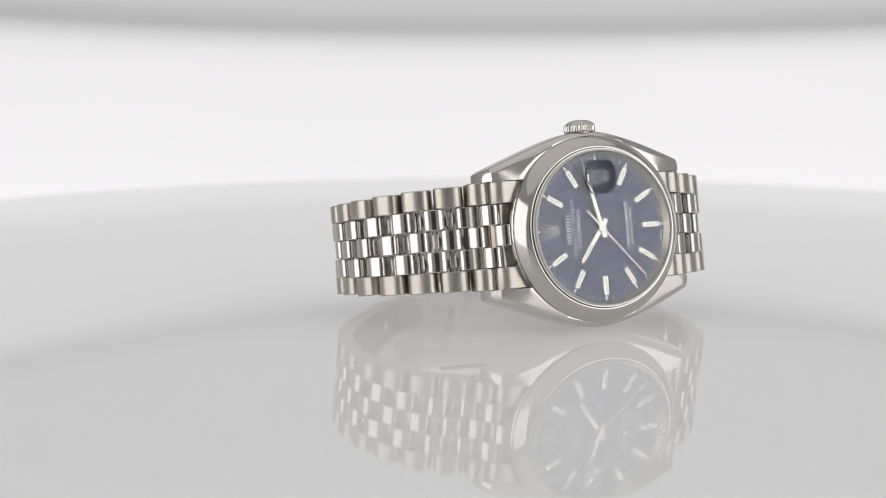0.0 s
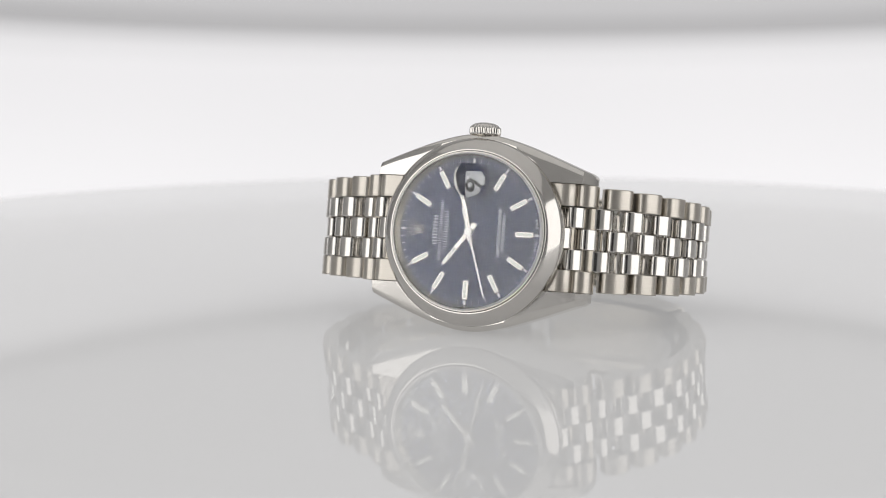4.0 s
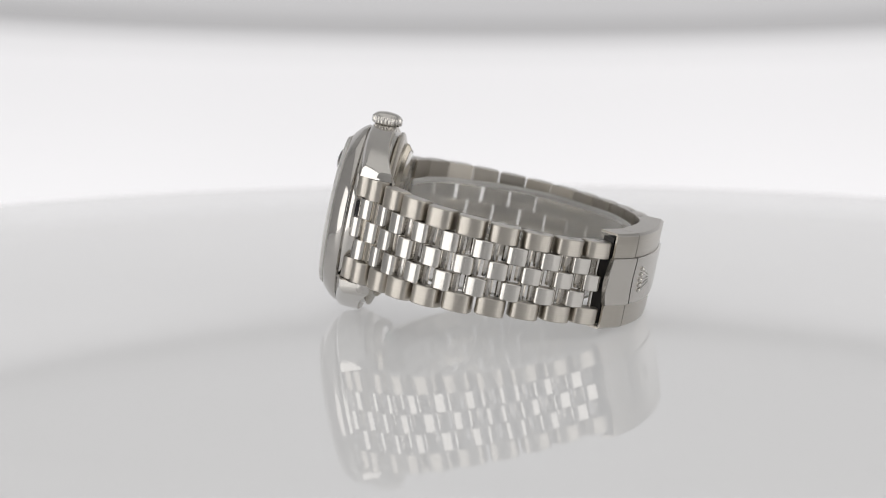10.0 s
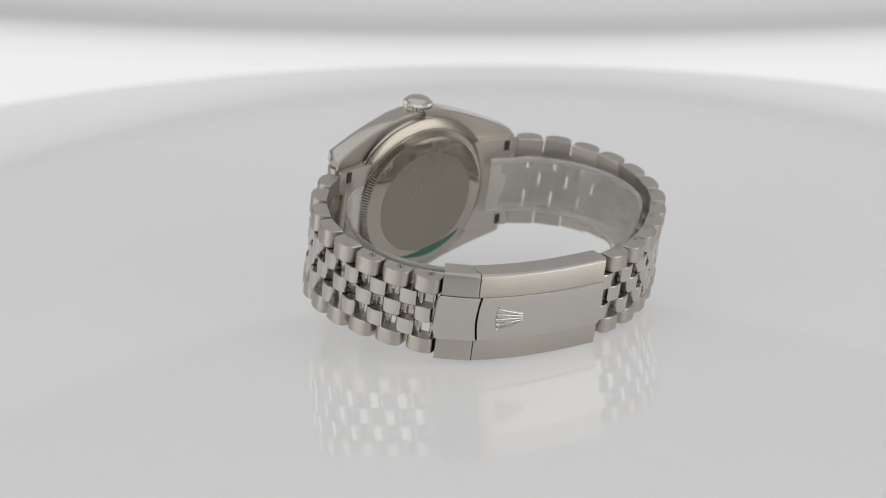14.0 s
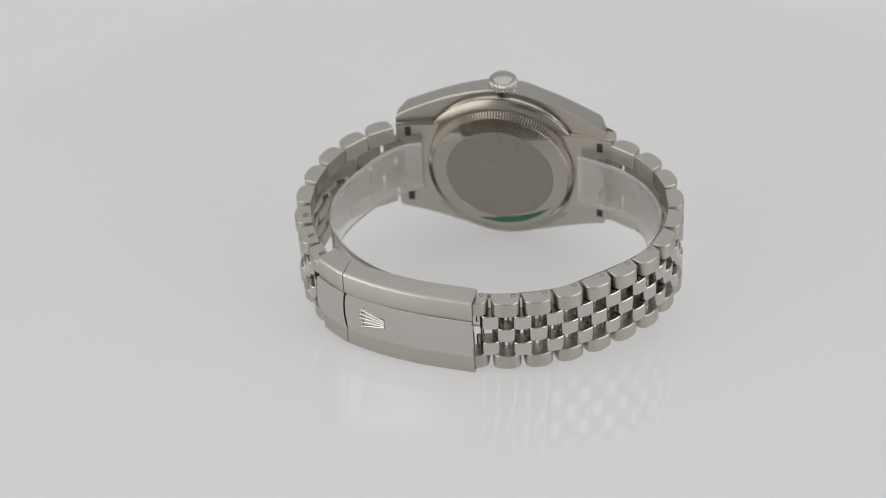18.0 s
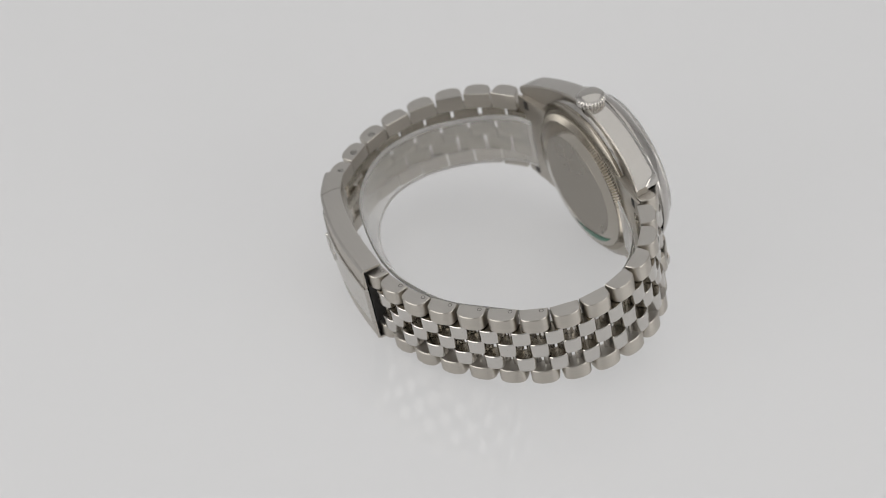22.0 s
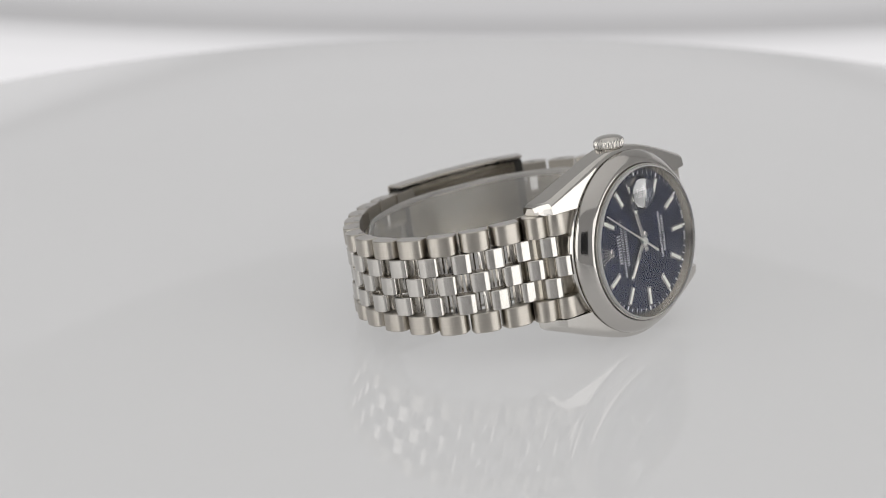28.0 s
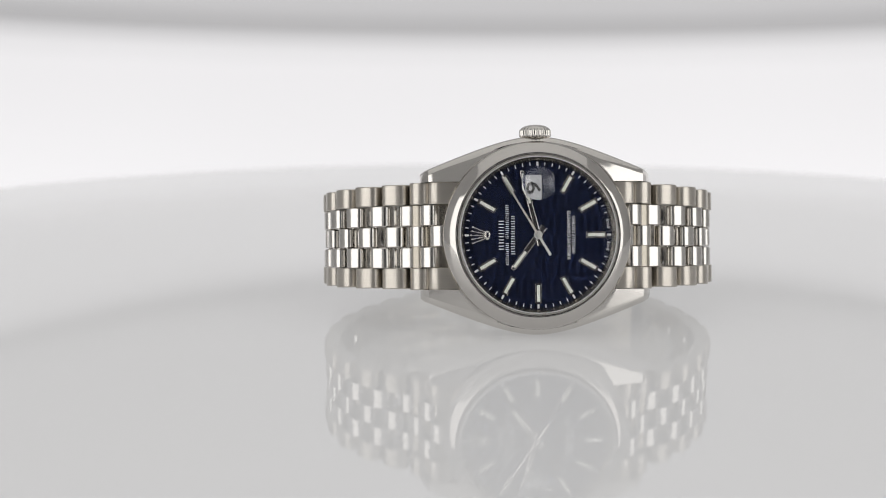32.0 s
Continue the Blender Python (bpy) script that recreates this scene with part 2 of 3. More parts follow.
def light_box():
    shell("floor", -720, 720, -820, 720, -320, -300, tent_cloth, "grey-white cloth floor under the turntable")
    shell("wall_left", -720, -700, -820, 720, -299, 900, tent_cloth, "grey-white cloth side wall of a light box")
    shell("wall_right", 700, 720, -820, 720, -299, 900, tent_cloth, "grey-white cloth side wall of a light box")
    shell("wall_back", -699, 699, 700, 720, -299, 900, tent_cloth, "grey-white cloth rear wall of a light box")
    shell("wall_front", -699, 699, -820, -800, -299, 900, tent_cloth, "grey-white cloth front of a light box behind the camera")
    ob = new("camera_opening", mesh_from("camera_opening", *block(-145, 145, -799, -796, 70, 400, 1.0), smooth=0))
    ob.data.materials.append(dark_cloth)
    tagged(ob, "dark opening in the front cloth", "opening", kind="structure")
    ob = shell("ceiling", -720, 720, -820, 720, 901, 921, tent_cloth, "grey-white cloth roof of a light box")
    tagged(ob, category="ceiling")


TABLE = -0.93  # height of the plate's upper face, millimetres


def turntable():
    base = tagged(new("turntable"), "round glossy white acrylic turntable plate on a short pedestal", "turntable")
    R, top = 213, TABLE
    prof = [(0.0, top)] + [(r, top) for r in (40, 90, 150)] + [(R - 2, top), (R - 0.8, top - 0.3), (R, top - 1.4), (R, -7), (R - 1.5, -8), (0.0, -8)]
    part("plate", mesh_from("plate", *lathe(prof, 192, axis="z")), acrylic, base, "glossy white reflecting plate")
    part("pedestal", mesh_from("pedestal", *lathe([(0, -8.2), (70, -8.2), (72, -12), (72, -290), (90, -299.5), (0, -299.5)], 64, axis="z")), dark_cloth, base, "dark pedestal")
    return base


def backdrop():
    """A curved lit screen behind the plate that swings with the camera's arm."""
    rig = tagged(new("curved_backdrop"), "curved self-glowing white diffuser screen with a painted grey fold", "backdrop")

    def band(name, r, z0, z1, material, thick=4.0, label=""):
        secs = []
        for i in range(81):
            a = radians(40 + 100 * i / 80)
            c, s = math.cos(a), math.sin(a)
            secs.append([(20 + q * c, q * s, z) for q, z in ((r, z0), (r, z1), (r + thick, z1), (r + thick, z0))])
        part(name, mesh_from(name, *loft(secs)), material, rig, label)

    band("lower_screen", 226, -40, 61.6, glow_screen, label="white screen with its uneven glow painted in")
    band("upper_screen", 226, 61.8, 150, glow_screen, label="greyer strip over the fold, its glow painted in")
    return rig


light_box()
table = turntable()
screen = backdrop()

# ---- the wristwatch; own space: x from 12 to 6 o'clock, y into the case, z towards the crown ----
watch = tagged(new("wristwatch"), "steel wristwatch with blue dial lying on its side", "wristwatch")
FLAT = Matrix(((0, -1, 0), (0, 0, -1), (1, 0, 0))).to_4x4()  # lettering: right is +z, up is -x, front is -y


def at(x, y, z, m=None):
    out = Matrix.Translation((x * MM, y * MM, z * MM))
    return out @ m if m is not None else out


def clock(theta, r, y=0.0):
    """Place at an angle clockwise from 12 and a radius."""
    a = radians(theta)
    return (-r * math.cos(a), y, r * math.sin(a))


def build_case():
    # middle of the case
    part("mid_case", mesh_from("mid_case", *lathe([(15.0, 1.4), (17.0, 1.4), (17.05, 1.72), (17.75, 1.78), (17.95, 2.1), (17.95, 3.0), (17.8, 6.2), (17.2, 7.6), (16.4, 8.2), (15.0, 8.2)], 128, closed=True)), polished, watch, "polished steel case middle")

    def crest(x, z):
        """Turned upper face of the lugs: it falls away from the bezel, and a steep facet ends each lug."""
        r = max(0.0, math.hypot(x, z) - 17.9)
        return 1.5 + 0.27 * r + 2.9 * max(0.0, (abs(x) - 20.6) / 1.5)

    def case_side(sz):
        """Flank of the case with the lugs at both its ends."""
        secs = []
        for i in range(-30, 31):
            u = abs(i) / 30
            x = math.copysign(22.1 * u if u < 0.9 else 19.89 + 2.21 * (u - 0.9) / 0.1, i)
            z_out = 19.0 - 0.435 * (math.hypot(x, 8.0) - 8.0) - 0.25 * max(0.0, (u - 0.97) / 0.03)
            z_in = 10.35
            y_bot = 6.5 + 2.55 * u**3.2
            w = 1.0  # width of the rounded shoulder between the upper face and the flank
            top = []
            for k in range(7):
                z = z_in + (z_out - w - z_in) * k / 6
                top.append((z, crest(x, z)))
            edge = crest(x, z_out - w)
            drop = min(1.5, 0.32 * (y_bot - edge))
            for k in range(1, 7):
                a = math.pi / 2 * k / 6
                top.append((z_out - w + w * math.sin(a), edge + 0.12 + (drop - 0.12) * (1 - math.cos(a))))
            ring = [(z_in, y_bot)] + top + [(z_out, y_bot - 0.3), (z_out - 0.3, y_bot)]
            secs.append([(x, y, sz * z) for z, y in ring])
        me = second_finish(mesh_from("case_side", *loft(secs), smooth=26), polished, brushed, lambda f: f.normal.y > 0.6)
        part("case_side", me, polished, watch, "polished case flank with two lugs")

    for sz in (-1, 1):
        case_side(sz)

    prof = [(15.35, -0.2), (15.35, -1.4), (15.45, -1.55), (15.65, -1.6), (15.88, -1.5), (16.4, -1.07), (16.95, -0.52), (17.4, 0.0), (17.75, 0.5), (17.95, 0.9), (18.0, 1.2), (17.9, 1.38), (15.35, 1.38)]
    part("bezel", mesh_from("bezel", *lathe(prof, 160, closed=True), smooth=40), bezel_steel, watch, "smooth domed polished bezel")
    part("crystal_gasket", mesh_from("crystal_gasket", *lathe([(15.02, -0.9), (15.02, -1.9), (15.3, -1.9), (15.3, -0.9)], 128, closed=True)), satin, watch)
    part("inner_ring", mesh_from("inner_ring", *lathe([(14.1, 0.05), (14.95, -1.05), (15.3, -1.05), (15.3, 0.05)], 128, closed=True)), back_steel, watch, "sloping steel inner ring")
    # fine engraved strokes round the inner ring
    strokes = []
    for i in range(120):
        a0 = math.pi * 2 * i / 120
        r0, r1 = 14.25, 14.85
        y0, y1 = -0.15, -0.93
        w = 0.05 if i % 4 else 0.11
        t = (-math.sin(a0), math.cos(a0))
        c = (math.cos(a0), math.sin(a0))
        pts = [(r0 * c[0] + s * w * t[0], y, r0 * c[1] + s * w * t[1]) if k == 0 else (r1 * c[0] + s * w * t[0], y, r1 * c[1] + s * w * t[1])
               for k, y, s in ((0, y0 - 0.03, -1), (0, y0 - 0.03, 1), (1, y1 - 0.03, 1), (1, y1 - 0.03, -1))]
        strokes.append((pts, [(0, 1, 2, 3)]))
    ob = part("engraving", mesh_from("engraving", *join(*strokes), smooth=0), back_steel, watch, "fine engraved strokes on the ring")
    tagged(ob, kind="stuff")
    # crystal with an opening in which the date magnifier sits
    def lens_outline(sx, sz, n=96):
        """Circle of radius sz cut straight at sx on two sides, the corners eased."""
        out = []
        for i in range(n):
            ca, sa = math.cos(2 * math.pi * i / n), math.sin(2 * math.pi * i / n)
            rr = 1 / ((abs(ca) / sx) ** 14 + (1 / sz) ** 14) ** (1 / 14)
            out.append((rr * ca, rr * sa))
        return out

    zc = 9.75

    def rim(r, y):
        """Circle round the dial's middle, its points in line with those of the magnifier's outline."""
        out = []
        for x, z in lens_outline(1, 1):
            l = math.hypot(x, z)
            dx, dz = x / l, z / l
            q = zc * dz
            k = -q + math.sqrt(q * q - zc * zc + r * r)
            out.append((k * dx, y, zc + k * dz))
        return out

    hole = lens_outline(3.17, 3.72)
    top = [(x, -2.62, zc + z) for x, z in hole]
    low = [(x, -1.25, zc + z) for x, z in hole]
    cry = part("crystal", second_finish(mesh_from("crystal", *loft([low, rim(14.98, -1.25), rim(14.98, -2.35), rim(14.75, -2.62), top, low], caps=False)), crystal_glass, ground_glass, lambda f: abs(f.normal.y) < 0.95 and math.hypot(f.center.x, f.center.z) > 14.6 * MM), crystal_glass, watch, "clear flat crystal")
    cry.visible_shadow = False
    outline = lens_outline(3.15, 3.70)

    def dome(x, z):
        return max(0.12, 1.42 - (4.6 - math.sqrt(max(0.0, 4.6**2 - x * x - z * z))))

    rings = [[(x, -1.25, zc + z) for x, z in outline]]
    for k in range(16):
        u = 1 - k / 16
        rings.append([(x * u, -2.62 - dome(x * u, z * u), zc + z * u) for x, z in outline])
    lens = part("magnifier", mesh_from("magnifier", *loft(rings)), lens_glass, watch, "clear domed date magnifier")
    lens.visible_shadow = False
    # winding crown
    tube = lathe([(0, 17.8), (2.3, 17.8), (2.3, 18.9), (0, 18.9)], 48, axis="z")
    prof = [(0, 18.8), (2.6, 18.8), (2.8, 18.9), (2.93, 19.1), (2.95, 19.5), (2.95, 20.0), (2.9, 20.25), (2.72, 20.55), (2.4, 20.85), (1.9, 21.08), (1.2, 21.24), (0.6, 21.3), (0, 21.32)]
    v, f = lathe(prof, 216, axis="z")

    def flute(p):
        """Rounded flutes round the rim, running out towards the domed top."""
        x, y, z = p
        deep = max(0.0, min(1.0, (z - 18.7) / 0.3)) * max(0.0, min(1.0, (20.6 - z) / 0.35))
        k = 1 + 0.05 * deep * (abs(math.cos(12 * math.atan2(y, x))) ** 0.8 * 2 - 1.2)
        return x * k, y * k + 4.3, z

    crown = part("crown", mesh_from("crown", [flute(p) for p in v], f, 30), polished, watch, "fluted polished winding crown")
    part("crown_tube", mesh_from("crown_tube", [(x, y + 4.3, z) for x, y, z in tube[0]], tube[1]), back_steel, crown)


def build_back():
    v, f = lathe([(15.0, 7.6), (17.75, 7.6), (17.75, 8.05), (17.6, 8.2), (16.0, 8.85), (15.72, 8.9), (15.0, 8.9)], 128, closed=True)
    part("case_ring", mesh_from("case_ring", v, f), back_steel, watch)
    n = 312
    prof = [(15.7, 8.7), (15.7, 9.4), (14.75, 10.12), (14.3, 10.15)]
    verts, faces = [], []
    for i in range(n):
        a = 2 * math.pi * i / n
        k = 0.0 if i % 2 else 0.2
        for j, (r, y) in enumerate(prof):
            verts.append(((r - k * (j in (1, 2))) * math.cos(a), y - k * (j in (1, 2)), (r - k * (j in (1, 2))) * math.sin(a)))
    for i in range(n):
        for j in range(3):
            faces.append((i * 4 + j, i * 4 + j + 1, ((i + 1) % n) * 4 + j + 1, ((i + 1) % n) * 4 + j))
    back = part("case_back", mesh_from("case_back", *lathe([(0, 10.75), (11.27, 10.75), (11.31, 10.7), (11.31, 9.0), (0, 9.0)], 128), smooth=20), disc_steel, watch, "plain screw-down steel case back")
    part("cone", mesh_from("cone", *lathe([(11.33, 9.0), (11.33, 10.70), (11.37, 10.74), (13.0, 10.44), (14.42, 10.13), (14.42, 9.0)], 128, closed=True), smooth=20), cone_steel, back, "polished sloping ring")
    part("fluting", mesh_from("fluting", verts, faces, smooth=0), back_steel, back, "fine coin-edge fluting")
    # crescent left of a green sticker
    outer, inner = [], []
    for i in range(25):
        a = radians(-141 + 73 * i / 24)
        u = math.sin(math.pi * i / 24)
        outer.append((13.2 * math.cos(a), 10.44, 13.2 * math.sin(a)))
        r = 13.2 - 1.85 * u
        inner.append((r * math.cos(a), 10.44 + 0.40 * u, r * math.sin(a)))
    v = outer + inner
    f = [(i, i + 1, 25 + i + 1, 25 + i) for i in range(24)]
    part("sticker_rest", mesh_from("sticker_rest", v + [(x, y - 0.05, z) for x, y, z in v], f + [tuple(50 + i for i in q) for q in f]), green_seal, back, "green crescent of a sticker")


FLUTE = 0.075  # height of the dial's ridges


def build_dial():
    # fluted motif: rows of long gabled ridges whose ends interlock, each row shifted by half a ridge
    half, row, rise, bite = 0.72, 4.05, FLUTE, 0.2
    cols, rows = 20, 4
    verts, faces = [], []

    def fit_round(x, z, h):
        r = math.hypot(x, z)
        return (x, -h, z) if r < 13.75 else (x * 13.75 / r, 0.0, z * 13.75 / r)

    for k in range(-rows, rows):
        line = []
        for i in range(-cols, cols + 1):
            peak = (i + k) % 2 == 0
            tooth = bite if peak else -bite  # a ridge reaches into the next row, a furrow draws back
            z0, z1 = k * row - tooth, (k + 1) * row + tooth
            zs = [z0, z0 + 0.22] + [z0 + 0.22 + (z1 - z0 - 0.44) * q / 6 for q in range(1, 6)] + [z1 - 0.22, z1]
            hs = [rise / 2] + [rise if peak else 0.0] * 7 + [rise / 2]
            line.append([(i * half, z, h) for z, h in zip(zs, hs)])
        for i in range(len(line) - 1):
            for j in range(8):
                q = [line[i][j], line[i + 1][j], line[i + 1][j + 1], line[i][j + 1]]
                if min(math.hypot(x, z) for x, z, h in q) < 13.7:
                    faces.append(tuple(range(len(verts), len(verts) + 4)))
                    verts += [fit_round(*c) for c in q]
    dial = part("dial", mesh_from("dial", verts, faces, smooth=0), dial_blue, watch, "deep blue dial with a fluted relief pattern")
    part("dial_plate", mesh_from("dial_plate", *lathe([(0, 0.08), (14.6, 0.08), (14.6, 0.6), (0, 0.6)], 96)), dial_blue, dial)

    def baton(name, x0, x1, w, y0, h, mat):
        b = 0.12
        ring = [(x0, -w / 2), (x0, w / 2), (x1, w / 2), (x1, -w / 2)]
        low = [(x, y0, z) for x, z in ring]
        mid = [(x, y0 - h + b, z) for x, z in ring]
        top = [(x + (b if x == x0 else -b), y0 - h, z - b * (1 if z > 0 else -1)) for x, z in ring]
        return mesh_from(name, *loft([low, mid, top]), smooth=0)

    frame_me = baton("index", -13.0, -9.2, 1.2, 0.0, 0.45, polished)
    lume_me = baton("lume", -12.76, -9.44, 0.78, -0.435, 0.05, lume)
    for h in (1, 2, 4, 5, 6, 7, 8, 9, 10, 11):
        ob = part("index", frame_me, polished, dial, m=pose(0, 0, 0, 0, 30 * h, 0))
        part("lume", lume_me, lume, ob)
    # minute track
    ticks = []
    for i in range(60):
        a = 6 * i
        big = i % 5 == 0
        w, r0, r1 = (0.19, 13.15, 13.95) if big else (0.08, 13.25, 13.9)
        c, s = math.cos(radians(a)), math.sin(radians(a))
        pts = [(-r * c - q * s, -FLUTE - 0.02, r * s - q * c) for r, q in ((r0, -w), (r0, w), (r1, w), (r1, -w))]
        ticks.append((pts, [(0, 1, 2, 3)]))
    part("minute_track", mesh_from("minute_track", *join(*ticks), smooth=0), white_print, dial, "white printed minute strokes")
    # plain emblem at 12: five rods over a ring
    v, f = lathe([(0.42, 0.0), (0.42, -0.4), (0.62, -0.5), (0.85, -0.4), (0.85, 0.0)], 24, closed=True)
    emblem = part("emblem", mesh_from("emblem", [(x * 0.62 - 9.65, y, z * 1.05) for x, y, z in v], f), polished, watch, "plain polished applied emblem of five rods on a ring")
    for k in range(-2, 3):
        base = Vector((-9.75, -0.2, 0.24 * k))
        tip = Vector((-12.75 + 0.18 * abs(k), -0.2, 0.78 * k))
        part("rod", mesh_from("rod", *beaded_rod(base, tip, Vector((0, -1, 0)), 0.17, 0.13, 0.27)), polished, emblem)

    def bars(x, length, h, words):
        """Rows of plain strokes, one a letter, in place of a name."""
        n = sum(words) + len(words) - 1
        step, z, pieces = length / n, -length / 2, []
        for w in words:
            for k in range(w):
                for q in (-0.24, 0.24):
                    c = z + step * (k + 0.5 + q)
                    pieces.append(block(x - h / 2, x + h / 2, -FLUTE - 0.045, -FLUTE - 0.02, c - step * 0.075, c + step * 0.075, 0.01))
            z += step * (w + 1)
        part("print_bar", mesh_from("print_bar", *join(*pieces), smooth=0), white_print, dial, "line of white printed strokes")

    bars(-7.0, 5.9, 0.95, (5,))
    bars(-5.85, 11.6, 0.62, (6, 9))
    bars(-4.75, 7.6, 0.78, (8,))
    for body, x, size in (("SUPERLATIVE CHRONOMETER", 5.95, 0.0), ("OFFICIALLY CERTIFIED", 6.85, 0.0)):
        me = text_mesh(body, 1.0, 0.012, 0.008)
        width = (max(v.co.x for v in me.vertices) - min(v.co.x for v in me.vertices)) / MM
        k = {"S": 9.3, "O": 7.2}[body[0]] / width
        me.transform(Matrix.Diagonal((k, 0.86, 1, 1)))
        part("lettering", me, white_print, dial, "white printed lettering", at(x, -FLUTE - 0.03, 0, FLAT))
    for body, th in (("SWISS", 189.5), ("MADE", 170.5)):
        me = text_mesh(body, 0.62, 0.012)
        p = clock(th, 13.55, -FLUTE - 0.03)
        part("lettering", me, white_print, dial, "tiny white lettering", at(*p, pose(0, 0, 0, 0, th - 180, 0) @ FLAT))
    # date
    date = part("date_window", mesh_from("date_window", *block(-1.12, 0.50, -FLUTE - 0.05, 0.0, 8.0, 10.7, 0.05), smooth=0), date_shaded, dial, "white date window, greyed to paint in its shade")
    me = text_mesh("9", 2.1, 0.012, 0.03)
    me.transform(Matrix.Diagonal((1.4, 1.0, 1, 1)))
    part("numeral", me, black_print, date, "black date numeral", at(-0.27, -FLUTE - 0.07, 9.36, FLAT))


def build_pointers():
    def baton_hand(name, length, w0, w1, tail, y, mat):
        ring = [(tail, w0 * 0.62), (0.0, w0 * 0.5), (-length + 0.5, w1 * 0.5), (-length, w1 * 0.28)]
        ring = ring + [(x, -z) for x, z in reversed(ring)]
        low = [(x, y, z) for x, z in ring]
        ridge = [(x, y - 0.12, z) for x, z in ring]
        top = [(x * 0.985, y - 0.22, z * 0.72) for x, z in ring]
        return mesh_from(name, *loft([low, ridge, top]), smooth=0)

    def slip(name, x0, x1, w, y):
        return mesh_from(name, *block(x0, x1, y, y + 0.03, -w / 2, w / 2, 0.01), smooth=0)

    hour = part("hour_hand", baton_hand("hour_hand", 8.2, 1.05, 1.0, 2.0, -0.42, polished), polished, watch, m=pose(0, 0, 0, 0, 307, 0))
    part("lume", slip("lume", -7.7, -4.0, 0.52, -0.66), lume, hour)
    minute = part("minute_hand", baton_hand("minute_hand", 12.6, 1.0, 0.9, 2.0, -0.64, polished), polished, watch, m=pose(0, 0, 0, 0, 76, 0))
    part("lume", slip("lume", -12.0, -6.2, 0.46, -0.88), lume, minute)
    ring = [(4.5, 0.26), (2.0, 0.22), (0.0, 0.22), (-13.0, 0.15)]
    ring = ring + [(x, -z) for x, z in reversed(ring)]
    sec = mesh_from("second_hand", *join(loft([[(x, -0.92, z) for x, z in ring], [(x, -0.96, z) for x, z in ring], [(x, -1.10, z * 0.2) for x, z in ring]]), lathe([(0, -1.22), (0.26, -1.2), (0.32, -1.14), (0.34, -0.98), (0.5, -0.98), (0.54, -1.14), (0.74, -1.12), (0.8, -1.04), (0.8, -0.4), (0, -0.4)], 32)), smooth=30)
    return part("second_hand", sec, bright_satin, watch, "thin polished sweep second hand")


# middle line of the bracelet's links, from the case outwards
TWELVE = [(-19.4, 8.0), (-25.5, 9.8), (-31.2, 13.2), (-35.6, 18.2), (-38.1, 24.3), (-38.7, 30.9), (-37.4, 37.1), (-34.6, 42.6), (-30.6, 47.2), (-26.0, 51.3), (-20.8, 55.0), (-15.0, 57.7), (-8.9, 59.1), (-2.7, 59.6)]
SIX = [(19.9, 8.1), (26.2, 11.6), (31.1, 16.6), (34.2, 22.4), (35.6, 28.9), (35.5, 35.0), (34.0, 40.9), (31.4, 46.4), (27.8, 51.3)]


def stations(line, start, pitch, count):
    """Places along a smooth line at even steps."""
    fine = spline(line, 600)
    s = np.r_[0, np.cumsum(np.linalg.norm(np.diff(fine, axis=0), axis=1))]
    want = start + pitch * np.arange(count)
    return np.stack([np.interp(want, s, fine[:, k]) for k in range(2)], 1)


def half_width(y, side=1):
    if side < 0:
        return 10.22 - 1.35 * min(1.0, max(0.0, (y - 9) / 25)) - 0.3 * min(1.0, max(0.0, (y - 34) / 26))
    return 10.2 - 2.1 * min(1.0, max(0.0, (y - 9) / 34))


def lean(y):
    return 1.3 * max(0.0, (y - 22) / 38)


def dee(length, height, n=12, flat=0.75):
    """Outline of a link seen from its end: flat inside, rounded outside; x along the bracelet, y outwards."""
    pts = [(-length / 2, 0.0), (-length / 2, height * 0.24)]
    for i in range(1, n):
        a = math.pi * (1 - i / n)
        pts.append((length / 2 * math.cos(a), height * (0.24 + 0.76 * math.sin(a) ** flat)))
    return pts + [(length / 2, height * 0.24), (length / 2, 0.0)]


def bead(length, height, base, low):
    """Outline of a centre link: a rounded bead on a longer flat foot."""
    top = dee(length, height, n=16, flat=0.34)[1:-1]
    foot = [(-base / 2 + 0.12, 0.0), (-base / 2, 0.15), (-base / 2, low * 0.6), (-base / 2 + 0.3, low)]
    return foot + [(x, max(y, low)) for x, y in top] + [(-x, y) for x, y in reversed(foot)]


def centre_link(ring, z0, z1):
    """A polished bead whose lowest faces and ends take the darker turned steel."""
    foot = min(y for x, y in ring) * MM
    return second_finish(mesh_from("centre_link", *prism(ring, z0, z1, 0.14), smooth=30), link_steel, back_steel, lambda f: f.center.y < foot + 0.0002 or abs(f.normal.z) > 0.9)


